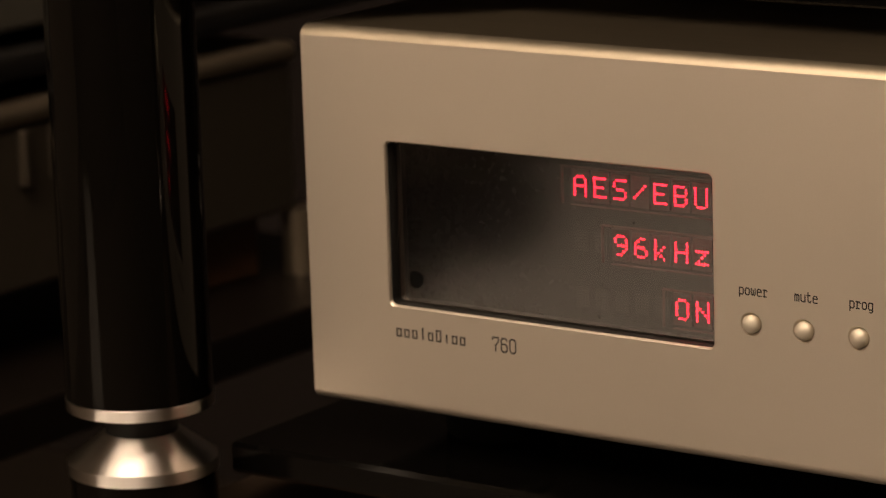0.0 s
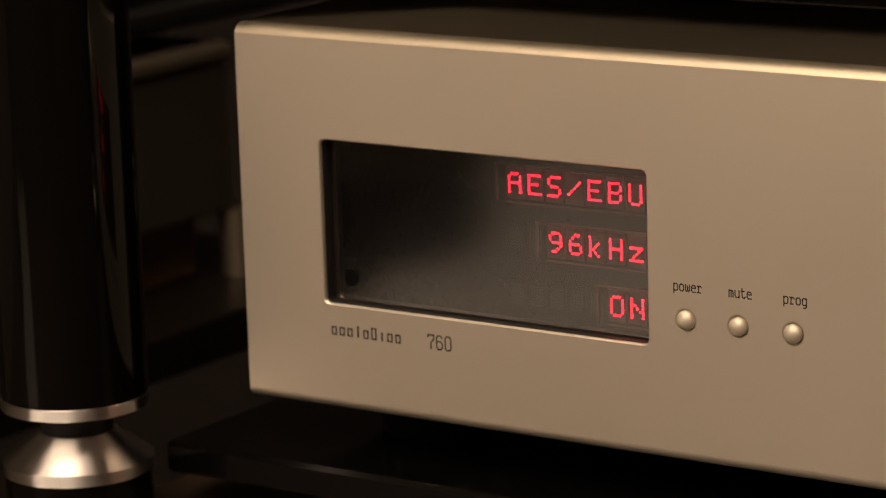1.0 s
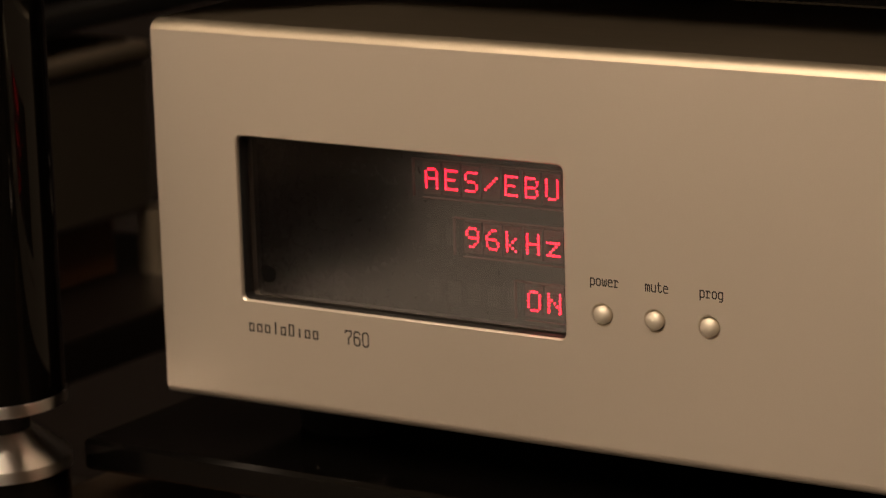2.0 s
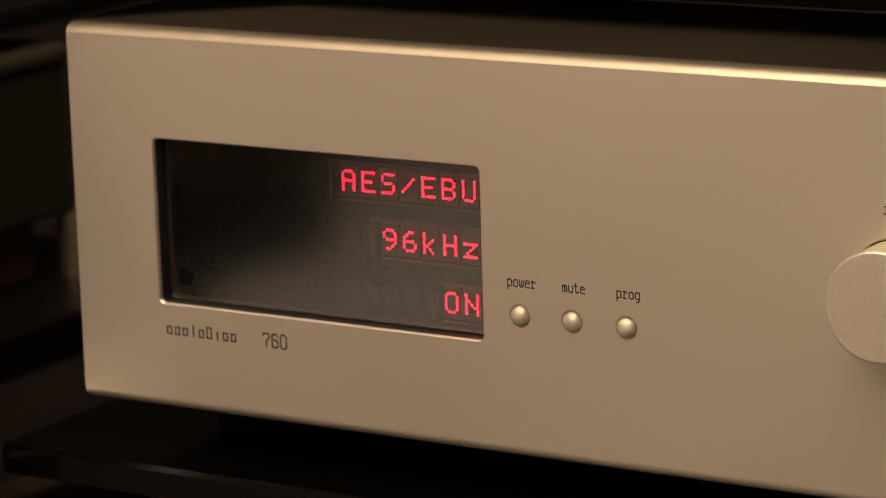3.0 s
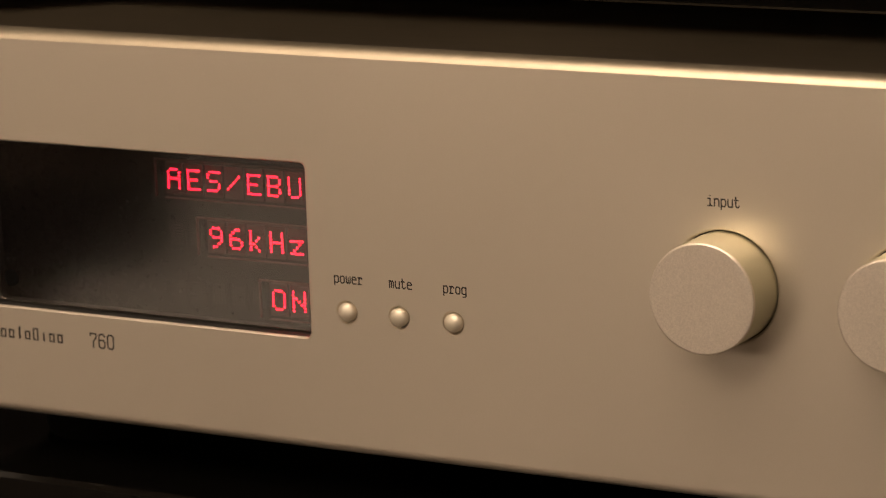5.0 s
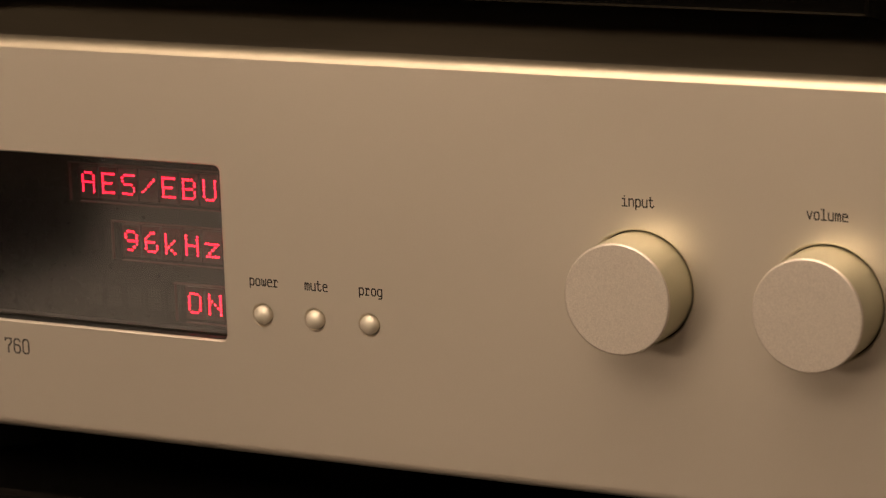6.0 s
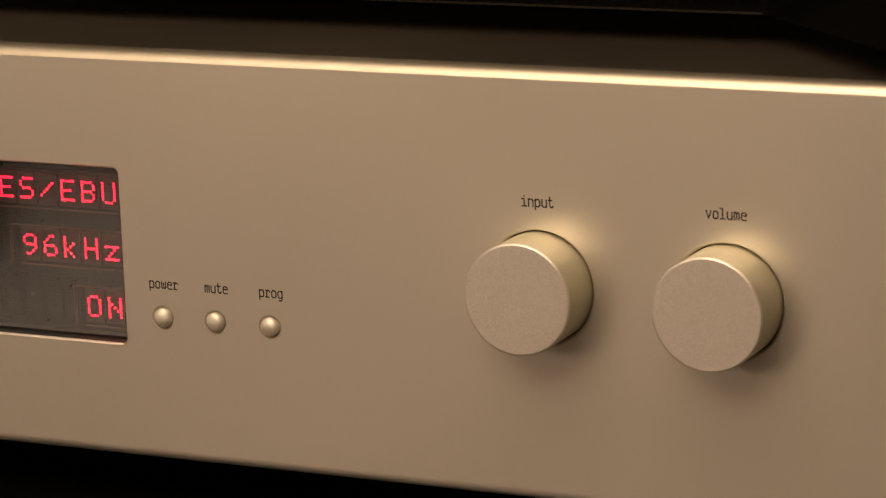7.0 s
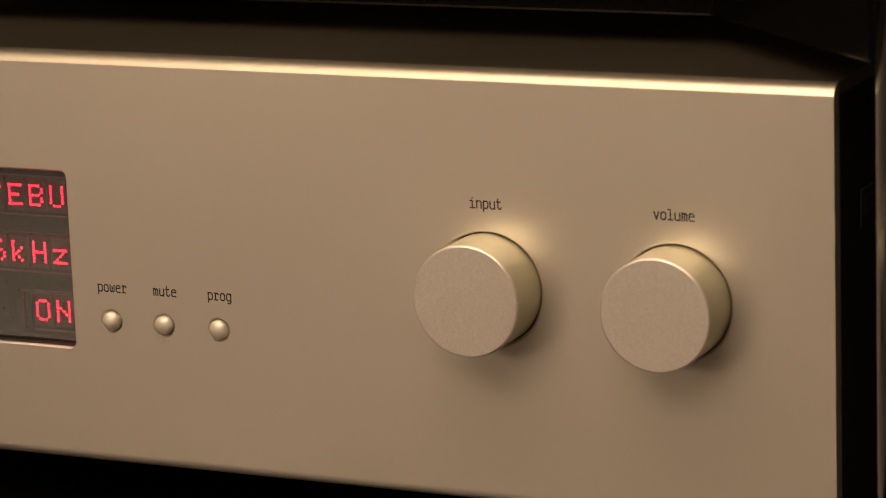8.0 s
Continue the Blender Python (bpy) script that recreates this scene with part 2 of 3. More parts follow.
# added rug and black slab, placed to pattern the reflection in the display glass
rug = thing("rug", -1.3, -2.4, FLOOR_Z, "grey rug added for the pale reflection in the display glass", "rug")
part("pile", slab([(-0.73, -2.20), (-1.42, -1.90), (-1.93, -3.08), (-1.24, -3.38)], FLOOR_Z, FLOOR_Z + 0.012, 0.004), RUG, rug)
mat = thing("reflected_dark_slab", -1.80, -2.58, FLOOR_Z + 0.012, "black slab added for the dark reflection in the display glass", "mat")
bm = slab(round_rect(-0.29, 0.29, -0.17, 0.17, 0.12), 0, 0.012, 0.003)
bmesh.ops.rotate(bm, verts=bm.verts, matrix=Matrix.Rotation(radians(58), 3, "Z"))
bmesh.ops.translate(bm, verts=bm.verts, vec=(-1.81, -2.57, FLOOR_Z + 0.012))
part("pad", bm, VOID, mat)

# ---- equipment rack ----
DEV_W, DEV_H, DEV_D = 0.442, 0.1411, 0.448
COL_X = (-0.0536, DEV_W + 0.0536)
COL_Y = (-0.038, 0.47)
COL_R = 0.0277
SHELF_LO, SHELF_HI = -0.046, 0.151
RING_TOP, CONE_TOP, CONE_LOW = 0.0040, -0.0105, -0.0207
rack = thing("equipment_rack", DEV_W / 2, 0.2, FLOOR_Z, "black lacquered equipment rack with round columns and aluminium cones", "rack")
for cx in COL_X:
    for cy in COL_Y:
        post = part("column", lathe([(COL_R, RING_TOP), (COL_R, 0.90)], cx, cy, 0), GLOSS_BLACK, rack, "glossy black round column")
        part("collar", lathe([(COL_R - 0.0004, RING_TOP - 0.0048), (COL_R + 0.0003, RING_TOP - 0.0044), (COL_R + 0.0003, RING_TOP - 0.0003), (COL_R - 0.0002, RING_TOP)], cx, cy, 0), TURNED, post, "brushed aluminium collar ring")
        part("neck", lathe([(0.0137, CONE_TOP - 0.001), (0.0137, RING_TOP - 0.0040)], cx, cy, 0), MATT_BLACK, post, "black neck between collar and cone")
        cone = part("cone", lathe([(COL_R - 0.001, CONE_LOW - 0.0052), (COL_R + 0.0008, CONE_LOW - 0.0048), (COL_R + 0.0008, CONE_LOW - 0.0003), (COL_R + 0.0004, CONE_LOW), (0.0148, CONE_TOP - 0.0002), (0.0143, CONE_TOP), (0.0134, CONE_TOP), (0.0130, CONE_TOP - 0.003)], cx, cy, 0), TURNED, rack, "polished aluminium isolation cone")
        part("lower_column", lathe([(COL_R, FLOOR_Z + 0.012), (COL_R, CONE_LOW - 0.0050)], cx, cy, 0), GLOSS_BLACK, rack, "glossy black lower column")
        part("floor_foot", lathe([(COL_R + 0.008, FLOOR_Z), (COL_R + 0.008, FLOOR_Z + 0.008), (COL_R + 0.002, FLOOR_Z + 0.014)], cx, cy, 0, n=48), POLISHED, rack, "aluminium floor foot")


def shelf_plan():
    """A shelf whose front corners reach out at 45 degrees to the columns."""
    left = [(0.058, 0.055), (-0.0173, -0.0195), (-0.040, -0.027), (-0.070, -0.010), (-0.072, 0.030)]
    right = [(DEV_W - x, y) for x, y in left]
    return left[::-1] + right + [(DEV_W + 0.066, 0.45), (DEV_W + 0.04, 0.50), (-0.04, 0.50), (-0.066, 0.45)]


plan = shelf_plan()
part("upper_shelf", slab(plan, SHELF_HI, SHELF_HI + 0.035, 0.0012), SHELF_BLACK, rack, "glossy black shelf with angled corner arms")
part("lower_shelf", slab([(-0.056, -0.060), (DEV_W + 0.056, -0.060), (DEV_W + 0.056, 0.49), (-0.056, 0.49)], SHELF_LO - 0.03, SHELF_LO, 0.0015), WOOD, rack, "dark walnut veneered rack shelf")

# ---- platform under the player ----
PLAT_TOP, PLAT_BOT = -0.018, -0.030
plat = thing("isolation_platform", DEV_W / 2, 0.2, SHELF_LO, "glossy black acrylic isolation platform, dusty along its edge", "platform")
deck = part("deck", slab([(-0.0305, -0.0155), (DEV_W + 0.0305, -0.0155), (DEV_W + 0.0305, 0.46), (-0.0305, 0.46)], PLAT_BOT, PLAT_TOP, 0.0017, 1), ACRYLIC, plat)
for fx in (0.02, DEV_W - 0.02):
    for fy in (0.04, 0.42):
        part("platform_foot", lathe([(0.016, SHELF_LO), (0.016, SHELF_LO + 0.018), (0.012, PLAT_BOT)], fx, fy, 0, n=32), RUBBER, plat, "black rubber foot")
specks = bmesh.new()
for i in range(170):
    sx = random.uniform(-0.028, 0.30)
    sy = -0.0140 + abs(random.gauss(0, 0.010))
    s = random.uniform(0.00006, 0.00022)
    a = random.uniform(0, 6.28)
    vs = [specks.verts.new((sx + s * random.uniform(0.6, 1.5) * math.cos(a + k * 1.571), sy + s * math.sin(a + k * 1.571), PLAT_TOP + 0.00002)) for k in range(4)]
    top = specks.verts.new((sx, sy, PLAT_TOP + s * 0.6))
    for k in range(4):
        specks.faces.new((vs[k], vs[(k + 1) % 4], top))
part("dust", specks, DUST, plat, "fine pale dust specks", smooth=False)["kind"] = "stuff"
fibre = bmesh.new()
last = None
for i in range(26):
    u = i / 25
    px_, py_ = 0.0885 + 0.006 * u, -0.0147 + 0.0007 * math.sin(u * 9)
    ring = [fibre.verts.new((px_, py_ + 0.00007 * math.cos(k * 2.094), PLAT_TOP + 0.0001 + 0.00007 * math.sin(k * 2.094))) for k in range(3)]
    if last:
        for k in range(3):
            fibre.faces.new((last[k], last[(k + 1) % 3], ring[(k + 1) % 3], ring[k]))
    last = ring
part("lint", fibre, DUST, plat, "curl of pale lint")

# ---- digital converter ----
dac = thing("digital_converter", DEV_W / 2, 0.22, PLAT_TOP, "champagne aluminium digital audio converter with red dot display", "hi-fi component")
PANEL_T, LIP = 0.012, 0.0054
Z_LO, Z_HI = 0.0036, 0.1374
WIN = (0.0362, 0.1742, 0.0392, 0.1010)
BUTTONS = ((0.1885, "power"), (0.2087, "mute"), (0.2294, "prog"))
BUTTON_Z = 0.0502
KNOBS = ((0.3273, "input"), (0.3904, "volume"))
KNOB_Z, KNOB_R, KNOB_L = 0.0707, 0.0180, 0.0174


def front_panel():
    bm = bmesh.new()

    def loop_edges(loop, y):
        vs = [bm.verts.new((x, y, z)) for x, z in loop]
        return vs, [bm.edges.new((vs[i], vs[(i + 1) % len(vs)])) for i in range(len(vs))]

    def wall(a, b):
        for i in range(len(a)):
            j = (i + 1) % len(a)
            bm.faces.new((a[i], a[j], b[j], b[i]))

    e = 0.0005
    edges = []
    outer, es = loop_edges([(0, Z_LO), (DEV_W, Z_LO), (DEV_W, Z_HI), (0, Z_HI)], 0)
    edges += es
    # the display window: a small chamfer, then a straight reveal
    rims = [(round_rect(*WIN, 0.0024), round_rect(WIN[0] + e, WIN[1] - e, WIN[2] + e, WIN[3] - e, 0.0022), 0.0005, PANEL_T)]
    for bx, _ in BUTTONS:
        rims.append((ring_of(bx, BUTTON_Z, 0.0042), ring_of(bx, BUTTON_Z, 0.0035), 0.0009, 0.006))
    for kx, _ in KNOBS:
        rims.append((ring_of(kx, KNOB_Z, KNOB_R + 0.0014, 96), ring_of(kx, KNOB_Z, KNOB_R + 0.00032, 96), 0.0013, 0.005))
    for k, (rim, inner, y1, y2) in enumerate(rims):
        a, es = loop_edges(rim, 0)
        edges += es
        b = [bm.verts.new((x, y1, z)) for x, z in inner]
        c = [bm.verts.new((x, y2, z)) for x, z in inner]
        if len(rim) == 96:
            # a rolled rim: the face bends over into the groove in four steps
            for u in (0.3, 0.6, 0.85):
                ring = [bm.verts.new((p[0] + (q[0] - p[0]) * u, y1 * (1 - math.sqrt(1 - u * u)), p[1] + (q[1] - p[1]) * u)) for p, q in zip(rim, inner)]
                wall(a, ring)
                a = ring
        wall(a, b)
        wall(b, c)
        if k:
            bm.faces.new(c)
    bmesh.ops.triangle_fill(bm, use_beauty=True, use_dissolve=False, edges=edges, normal=(0, -1, 0))
    # rounded top and bottom edges, and the rim of the plate
    rb, a0 = Z_LO, 17
    rt = (DEV_H - Z_HI) / (1 - math.sin(radians(a0)))

    prof = [(0, Z_LO)] + [(rb - rb * math.cos(a), rb - rb * math.sin(a)) for a in (radians(11.25 * i) for i in range(1, 9))]
    prof += [(LIP, 0), (LIP, DEV_H)]
    ry = LIP / math.cos(radians(a0))
    prof += [(LIP - ry * math.cos(a), DEV_H - rt + rt * math.sin(a)) for a in (radians(90 - (90 - a0) * i / 14) for i in range(15))]
    left = [bm.verts.new((0, y, z)) for y, z in prof]
    right = [bm.verts.new((DEV_W, y, z)) for y, z in prof]
    for i in range(len(prof) - 1):
        if (prof[i], prof[i + 1]) == ((LIP, 0), (LIP, DEV_H)):
            continue
        bm.faces.new((left[i], left[i + 1], right[i + 1], right[i]))
    bm.faces.new(left)
    bm.faces.new(right)
    bmesh.ops.remove_doubles(bm, verts=bm.verts, dist=1e-6)
    return bm


panel = part("front_panel", front_panel(), ANODISED, dac, "bead-blasted champagne aluminium front panel")
panel.data.materials.append(LIP_METAL)
for f in panel.data.polygons:
    if f.normal.z > 0.25 and f.center.z + ORIGIN[panel.name].z > Z_HI:
        f.material_index = 1
part("lid", box(0.0, DEV_W, LIP, DEV_D, DEV_H - 0.004, DEV_H - 0.00002), SHADED_LID_METAL, dac, "brushed aluminium lid, darkened for the shelf's shade")
part("chassis", box(0.0030, DEV_W - 0.0030, PANEL_T + 0.004, DEV_D - 0.001, 0.002, DEV_H - 0.004), CHASSIS, dac, "black steel chassis")
for x0 in (0.0008, DEV_W - 0.0028):
    part("side_plate", box(x0, x0 + 0.002, LIP, DEV_D - 0.001, 0.001, DEV_H - 0.0042), CHASSIS, dac, "black steel side plate")
for fx in (0.05, DEV_W - 0.05):
    for fy in (0.05, DEV_D - 0.06):
        part("foot", lathe([(0.020, PLAT_TOP), (0.021, PLAT_TOP + 0.003), (0.021, 0.0)], fx, fy, 0, n=48), VOID, dac, "round black foot")
        part("foot_pad", lathe([(0.012, 0.0), (0.012, 0.0022)], fx, fy, 0, n=24), RUBBER, dac)

# display: reveal frame, board, lit and unlit dots, smoked pane
part("display_frame", box(WIN[0] - 0.003, WIN[1] + 0.003, PANEL_T + 0.0002, PANEL_T + 0.0036, WIN[2] - 0.003, WIN[3] + 0.003), BOARD, dac, "black display board")
liner = bmesh.new()
ra = round_rect(WIN[0] + 0.0008, WIN[1] - 0.0008, WIN[2] + 0.0008, WIN[3] - 0.0008, 0.0021)
rb = round_rect(WIN[0] + 0.00052, WIN[1] - 0.00052, WIN[2] + 0.00052, WIN[3] - 0.00052, 0.0023)
rows = [[liner.verts.new((x, y, z)) for x, z in loop] for loop, y in ((rb, 0.0016), (ra, 0.0016), (ra, PANEL_T), (rb, PANEL_T))]
for va, vb in zip(rows, rows[1:] + rows[:1]):
    for i in range(len(va)):
        j = (i + 1) % len(va)
        liner.faces.new((va[i], va[j], vb[j], vb[i]))
part("window_liner", liner, MATT_BLACK, dac, "black window liner")
GLASS_Y = 0.0050


def window_loop(inset, r):
    return round_rect(WIN[0] + inset, WIN[1] - inset, WIN[2] + inset, WIN[3] - inset, r)


edge = bmesh.new()
rows = [[edge.verts.new((x, y, z)) for x, z in loop] for loop, y in ((window_loop(0.0015, 0.0016), GLASS_Y), (window_loop(0.0009, 0.0021), GLASS_Y + 0.0007), (window_loop(0.0009, 0.0021), GLASS_Y + 0.0030))]
for va, vb in zip(rows, rows[1:]):
    for i in range(len(va)):
        j = (i + 1) % len(va)
        edge.faces.new((va[i], va[j], vb[j], vb[i]))
part("glass_edge", edge, GLASS_EDGE, dac, "ground bevelled edge of the glass")
pane = bmesh.new()
va = [pane.verts.new((x, GLASS_Y + 0.0006, z)) for x, z in window_loop(0.00152, 0.0016)]
vb = [pane.verts.new((x, GLASS_Y, z)) for x, z in window_loop(0.00152, 0.0016)]
for i in range(len(va)):
    j = (i + 1) % len(va)
    pane.faces.new((va[i], va[j], vb[j], vb[i]))
pane.faces.new(vb)
glass = part("display_glass", pane, GLASS, dac, "smoked display glass")
glass.visible_shadow = False

GLYPHS = {
    "A": "01110 10001 10001 11111 10001 10001 10001", "E": "11111 10000 10000 11110 10000 10000 11111",
    "S": "01111 10000 10000 01110 00001 00001 11110", "/": "00000 00001 00010 00100 01000 10000 00000",
    "B": "11110 10001 10001 11110 10001 10001 11110", "U": "10001 10001 10001 10001 10001 10001 01110",
    "9": "01110 10001 10001 01111 00001 00010 01100", "6": "00110 01000 10000 11110 10001 10001 01110",
    "k": "10000 10000 10010 10100 11000 10100 10010", "H": "10001 10001 10001 11111 10001 10001 10001",
    "z": "00000 00000 11111 00010 00100 01000 11111", "O": "01110 10001 10001 10001 10001 10001 01110",
    "N": "10001 10001 11001 10101 10011 10001 10001",
}
LED_Y, DOT, PITCH_X, PITCH_Z, CHAR = 0.0105, 0.00041, 0.00113, 0.00110, 0.00822
LINES = ((0.0926, "AES/EBU"), (0.0727, "  96kHz"), (0.0524, "     ON"))


def add_dot(bm, x, z, r, y):
    ring = [bm.verts.new((x + r * math.cos(k * math.pi / 4), y, z + r * math.sin(k * math.pi / 4))) for k in range(8)]
    mid = [bm.verts.new((x + 0.6 * r * math.cos(k * math.pi / 4), y - 0.5 * r, z + 0.6 * r * math.sin(k * math.pi / 4))) for k in range(8)]
    for k in range(8):
        bm.faces.new((ring[k], ring[(k + 1) % 8], mid[(k + 1) % 8], mid[k]))
    bm.faces.new(mid)


for z_top, words in LINES:
    first = 0.1117 + CHAR * (len(words) - len(words.strip())) - 0.0050
    rim_z = (z_top - 6 * PITCH_Z - 0.0034, z_top + 0.0034)
    glow_ledge = part("row_glow_ledge", box(first, 0.1735, LED_Y - 0.0022, LED_Y, rim_z[1], rim_z[1] + 0.0003), GLOW_TINT, dac, "thin ledge added to show the LED glow in red")
    part("ledge", box(first + 0.004, 0.1735, LED_Y - 0.0014, LED_Y, rim_z[0] - 0.0003, rim_z[0]), GLOW_TINT, glow_ledge)
    part("upright", box(first, first + 0.0003, LED_Y - 0.0014, LED_Y, rim_z[0], rim_z[1] - 0.0001), GLOW_TINT, glow_ledge)
    for i, ch in enumerate(words):
        x_left = 0.1117 + CHAR * i
        block = part("led_block", box(x_left - 0.0014, x_left + 4 * PITCH_X + 0.0014, LED_Y, LED_Y + 0.0016, z_top - 6 * PITCH_Z - 0.0024, z_top + 0.0024), BOARD if ch == " " else LED_HAZE_FACE, dac, "black dot-matrix block" if ch == " " else "dot-matrix block tinted red for the LED haze")
        unlit, lit = bmesh.new(), bmesh.new()
        rows = GLYPHS[ch].split() if ch != " " else ["00000"] * 7
        for r, row in enumerate(rows):
            for c, on in enumerate(row):
                if on == "1":
                    add_dot(lit, x_left + c * PITCH_X, z_top - r * PITCH_Z, DOT, LED_Y - 0.0001)
                else:
                    add_dot(unlit, x_left + c * PITCH_X, z_top - r * PITCH_Z, DOT * 0.9, LED_Y - 0.00005)
        part("unlit_dots", unlit, LED_OFF, block, "dark red unlit dots", smooth=False)["kind"] = "stuff"
        if ch != " ":
            part("lit_character", lit, LED_ON, block, "glowing red dot-matrix character", smooth=False)
        else:
            lit.free()
part("remote_sensor", lathe([(0.0032, -0.0001), (0.0032, 0.0002), (0.0, 0.0002)], 0.0453, GLASS_Y, 0.0490, "y", 40), VOID, dac, "round black remote sensor")
for tx in (0.0439, 0.0464):
    part("sensor_tick", box(tx, tx + 0.0009, GLASS_Y - 0.00014, GLASS_Y - 0.00002, 0.0559, 0.0564), TICK, dac, "tiny pale mark")

# push buttons and rotary knobs
for bx, word in BUTTONS:
    dome = [(0.0033, -0.004), (0.0033, 0.0002)] + [(0.0033 * math.cos(radians(a)), 0.0002 + 0.0020 * math.sin(radians(a))) for a in range(10, 91, 10)]
    part("push_button", lathe(dome, bx, 0, BUTTON_Z, "y", 40), BUTTON_METAL, dac, "domed aluminium push button")
for kx, _ in KNOBS:
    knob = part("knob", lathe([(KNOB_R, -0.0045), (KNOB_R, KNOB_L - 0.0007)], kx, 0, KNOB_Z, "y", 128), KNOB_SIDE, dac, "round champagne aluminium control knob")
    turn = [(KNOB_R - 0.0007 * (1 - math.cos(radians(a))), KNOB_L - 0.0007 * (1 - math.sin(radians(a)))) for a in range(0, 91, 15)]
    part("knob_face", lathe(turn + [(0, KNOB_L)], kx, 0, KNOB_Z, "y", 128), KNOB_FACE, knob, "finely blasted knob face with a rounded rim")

# black rings set in the gaps behind the knobs in place of shade
for kx, _ in KNOBS:
    part("knob_gap_shade", lathe([(KNOB_R + 0.00030, -0.0045), (KNOB_R + 0.00030, -0.0024), (KNOB_R - 0.0006, -0.0024), (KNOB_R - 0.0006, -0.0038)], kx, 0, KNOB_Z, "y", 96), VOID, dac, "black ring standing for shade in the knob gap")

# printing on the panel
SMALL = (0.00038, 0.00046)
for bx, word in BUTTONS:
    lettering(word, bx + 0.0009, 0.0603, SMALL, 0.0023, 0.00045, panel, "CENTER")
for kx, word in KNOBS:
    lettering(word, kx + 0.0003, 0.0969, SMALL, 0.0023, 0.00045, panel, "CENTER")
lettering("760", 0.0819, 0.0279, (0.00061, 0.00071), 0.0037, 0.00058, panel)


def plain_mark(x, z0, z1, width):
    """One upright plain outline, as tall and wide as a printed letter."""
    bm = bmesh.new()
    t = 0.00052
    for a, b, c, d in ((x, x + t, z0, z1), (x + width - t, x + width, z0, z1), (x + t, x + width - t, z0, z0 + t), (x + t, x + width - t, z1 - t, z1)):
        vs = [bm.verts.new((u, -0.0002, v)) for u, v in ((a, c), (b, c), (b, d), (a, d))]
        bm.faces.new(vs)
    ex = bmesh.ops.extrude_face_region(bm, geom=list(bm.faces))
    bmesh.ops.translate(bm, verts=[v for v in ex["geom"] if isinstance(v, bmesh.types.BMVert)], vec=(0, 0.00015, 0))
    return bm


for i in range(9):
    tall = i in (3, 5)
    x = 0.0392 + i * 0.00355
    w = 0.0006 if i in (3, 6) else 0.0023
    bm = plain_mark(x + (0.0009 if w < 0.001 else 0), 0.0281, 0.0326 if tall else 0.0313, w)
    part("maker_mark", bm, INK, panel, "plain black printed mark", smooth=False)

# grey patch with dark strokes on the chassis side
side = part("side_patch", box(DEV_W - 0.0009, DEV_W - 0.0003, 0.0278, 0.060, 0.0915, 0.1034), PATCH_GREY, dac, "small grey patch on the side")

for z0, dz in ((0.0945, 0.004), (0.0990, 0.002)):
    mark = bmesh.new()
    q = [mark.verts.new((DEV_W - 0.0002, y, z)) for y, z in ((0.029, z0), (0.058, z0 + dz), (0.058, z0 + dz + 0.0016), (0.029, z0 + 0.0008))]
    f = mark.faces.new(q)
    ex = bmesh.ops.extrude_face_region(mark, geom=[f])
    bmesh.ops.translate(mark, verts=[v for v in ex["geom"] if isinstance(v, bmesh.types.BMVert)], vec=(-0.00012, 0, 0))
    part("patch_stroke", mark, INK, side, "black stroke on the grey patch", smooth=False)

# ---- neighbouring rack, out of focus ----
rack2 = thing("low_audio_stand", -0.6, 0.25, FLOOR_Z, "dark audio stand with a reddish wooden shelf and black upper shelf", "stand")
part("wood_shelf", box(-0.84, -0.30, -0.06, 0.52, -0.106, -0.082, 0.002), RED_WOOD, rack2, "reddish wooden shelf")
part("top_shelf", box(-0.84, -0.355, -0.06, 0.52, 0.060, 0.072, 0.002), MATT_BLACK, rack2, "black upper shelf")
for x in (-0.83, -0.80):
    for y in (0.0, 0.46):
        part("post", box(x - 0.012, x + 0.012, y, y + 0.025, FLOOR_Z, 0.066), MATT_BLACK, rack2)
amp = thing("amplifier", -0.55, 0.23, -0.082, "silver amplifier with darkened sides on the wooden shelf beside the rack", "hi-fi component")
part("case", box(-0.75, -0.352, 0.02, 0.440, -0.045, 0.037, 0.003, 2), SHADED_CASE, amp, "silver case darkened for the shade on its side")
# paler plate along the top, in place of the edge highlight
part("highlight_cover", box(-0.752, -0.349, 0.018, 0.443, 0.0372, 0.0490, 0.005, 4), FAR_SILVER, amp, "satin silver plate standing for the top edge highlight")
for y in (0.2215, 0.2443):
    part("side_rib", box(-0.352, -0.346, y - 0.0025, y + 0.0025, 0.008, 0.036, 0.001), SHADED_CASE, amp, "upright grey rib")
for x in (-0.72, -0.355):
    for y in (0.06, 0.446):
        part("foot", lathe([(0.010, -0.082), (0.010, -0.045)], x, y, 0, n=32), FAR_SILVER, amp, "dull silver foot")
block = thing("wooden_block", -0.406, 0.395, -0.082, "brown wooden support block under the amplifier", "support")
part("body", box(-0.44, -0.372, 0.36, 0.43, -0.082, -0.0455, 0.002), BROWN_BLOCK, block)
tuner = thing("tuner", -0.6, 0.22, 0.072, "dull grey metal tuner on the black upper shelf", "hi-fi component")
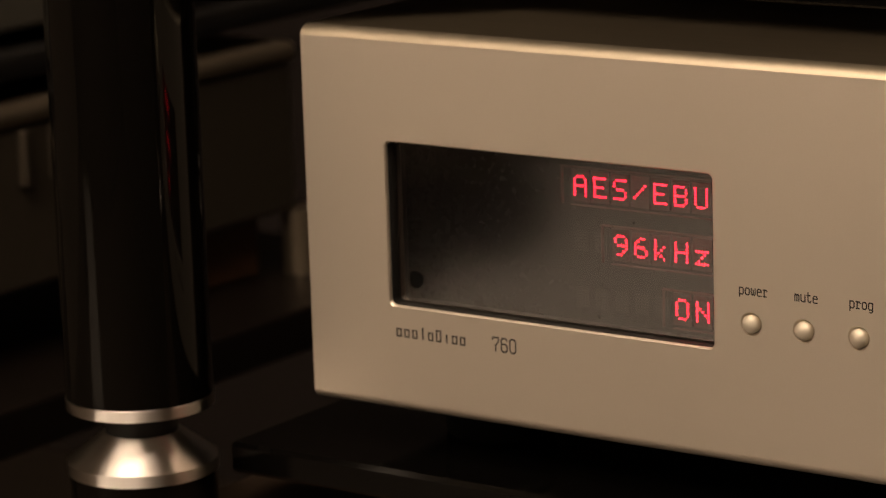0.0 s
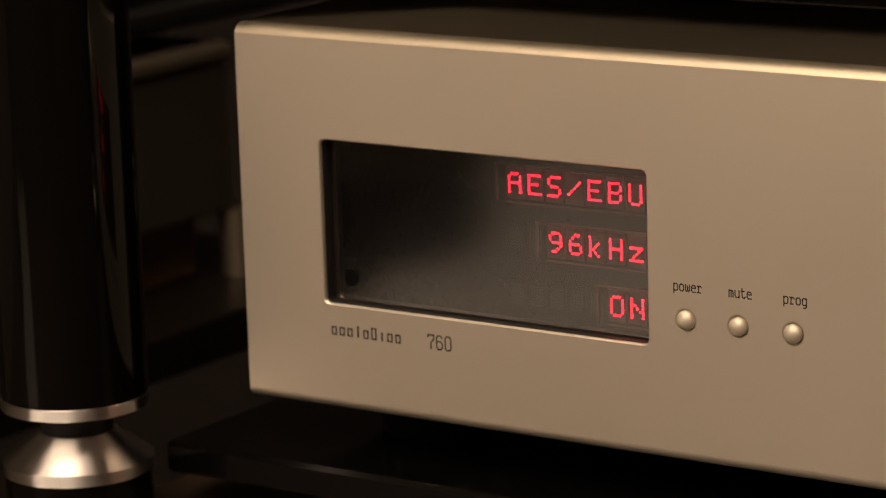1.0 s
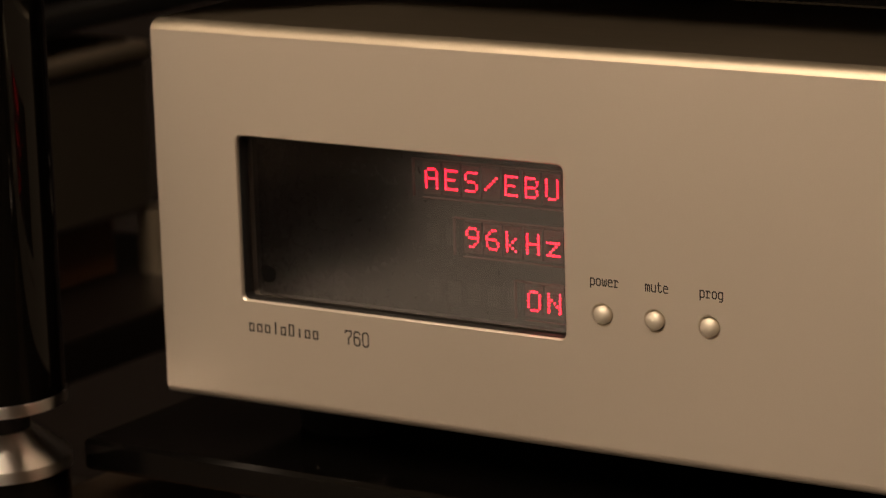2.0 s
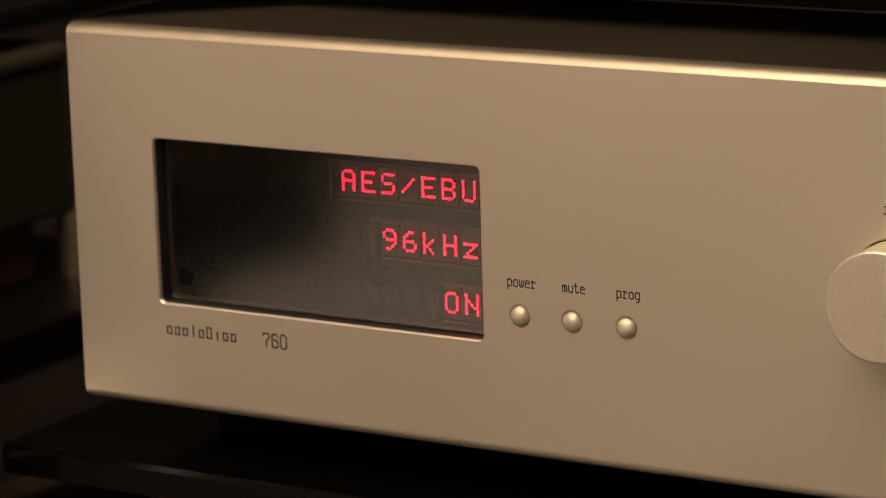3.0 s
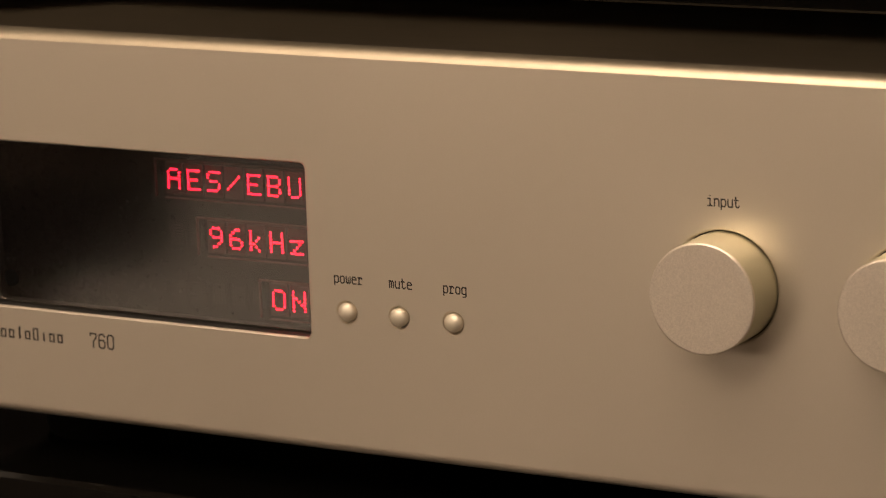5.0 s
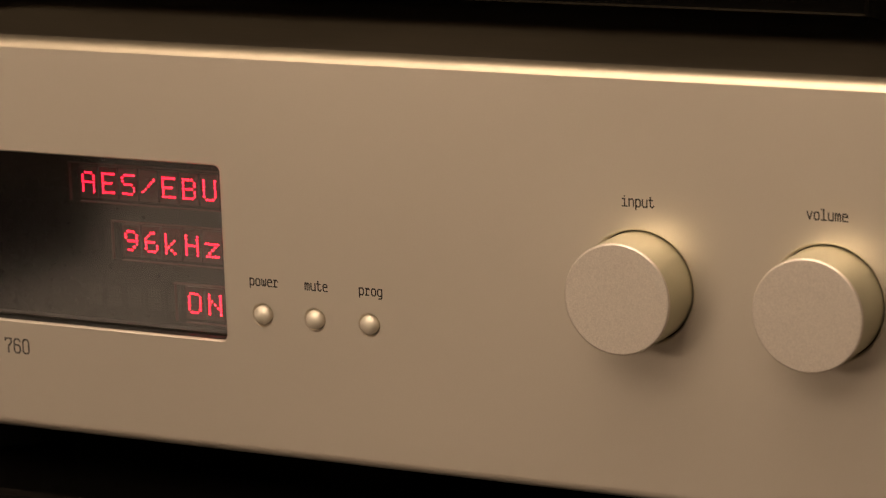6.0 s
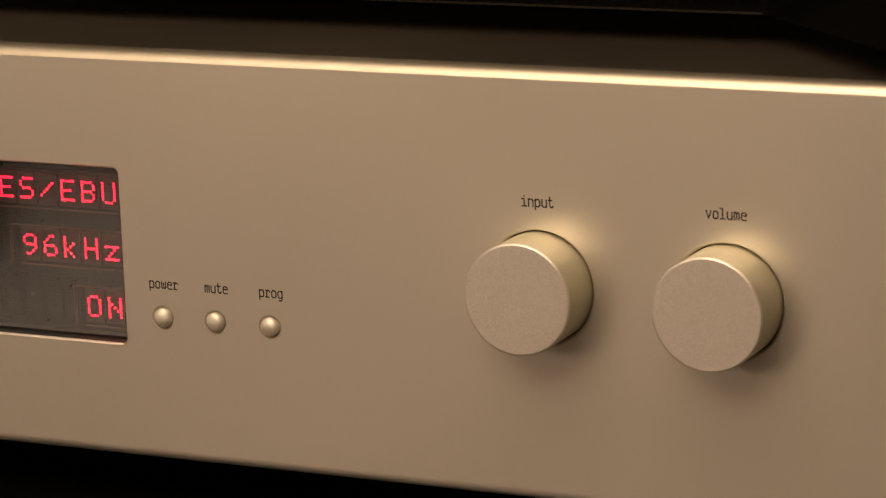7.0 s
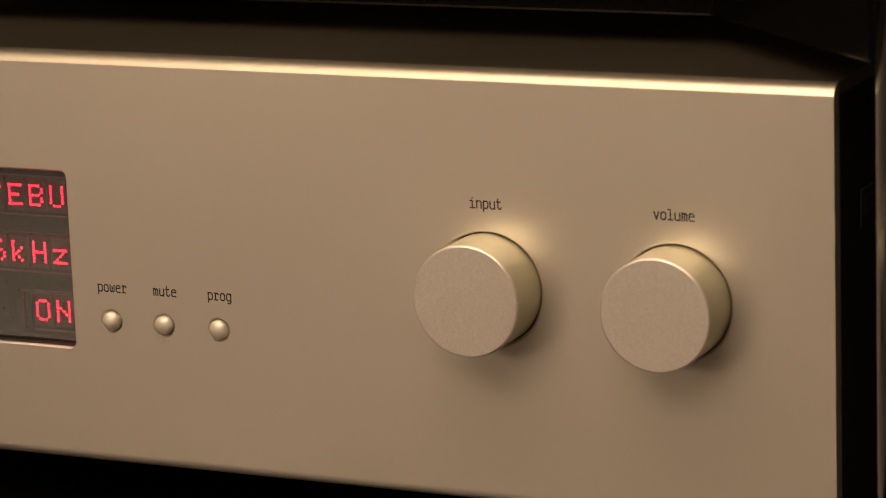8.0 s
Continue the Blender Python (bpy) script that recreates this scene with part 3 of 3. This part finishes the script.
part("case", box(-0.78, -0.372, 0.0, 0.40, 0.080, 0.20, 0.003), GREY_METAL, tuner)
for x in (-0.74, -0.41):
    for y in (0.04, 0.36):
        part("foot", lathe([(0.012, 0.072), (0.012, 0.080)], x, y, 0, n=24), RUBBER, tuner)

# ---- ceiling lights ----
lamp = thing("ceiling_light", MAIN_X, -2.35, CEIL_Z, "large warm white ceiling light panel", "lamp", "ceiling lights")
part("housing", box(MAIN_X - 1.34, MAIN_X + 1.34, -3.24, -1.46, CEIL_Z - 0.03, CEIL_Z), CEIL_PAINT, lamp)
part("diffuser", box(MAIN_X - 1.3, MAIN_X + 1.3, -3.20, -1.50, CEIL_Z - 0.034, CEIL_Z - 0.030), LAMP_FACE, lamp, "glowing diffuser")
near = thing("ceiling_light", 0.15, -0.80, CEIL_Z, "oblong warm white ceiling light panel", "lamp", "ceiling lights")
part("housing", box(-0.63, 0.93, -1.06, -0.54, CEIL_Z - 0.03, CEIL_Z), CEIL_PAINT, near)
part("diffuser", box(-0.60, 0.90, -1.025, -0.575, CEIL_Z - 0.034, CEIL_Z - 0.030), LAMP_FACE, near, "glowing diffuser")
strip = thing("ceiling_strip_light", 0.95, -0.45, CEIL_Z, "narrow warm white ceiling strip light", "lamp")
part("housing", box(0.58, 1.32, -0.49, -0.41, CEIL_Z - 0.03, CEIL_Z), CEIL_PAINT, strip)
part("diffuser", box(0.60, 1.30, -0.475, -0.425, CEIL_Z - 0.034, CEIL_Z - 0.030), LAMP_FACE, strip, "glowing diffuser")
# glowing panel that goes with the added wall fill
wall_fill = thing("wall_fill_panel", WALL_FILL_X, Y_WALL, 0.80, "unseen oblong fill panel added to light the front", "lamp")
part("housing", box(WALL_FILL_X - 0.78, WALL_FILL_X + 0.78, Y_WALL, Y_WALL + 0.03, 0.47, 1.13, 0.004), CEIL_PAINT, wall_fill)
part("diffuser", box(WALL_FILL_X - 0.75, WALL_FILL_X + 0.75, Y_WALL + 0.031, Y_WALL + 0.036, 0.50, 1.10), WALL_FILL_FACE, wall_fill, "glowing diffuser")
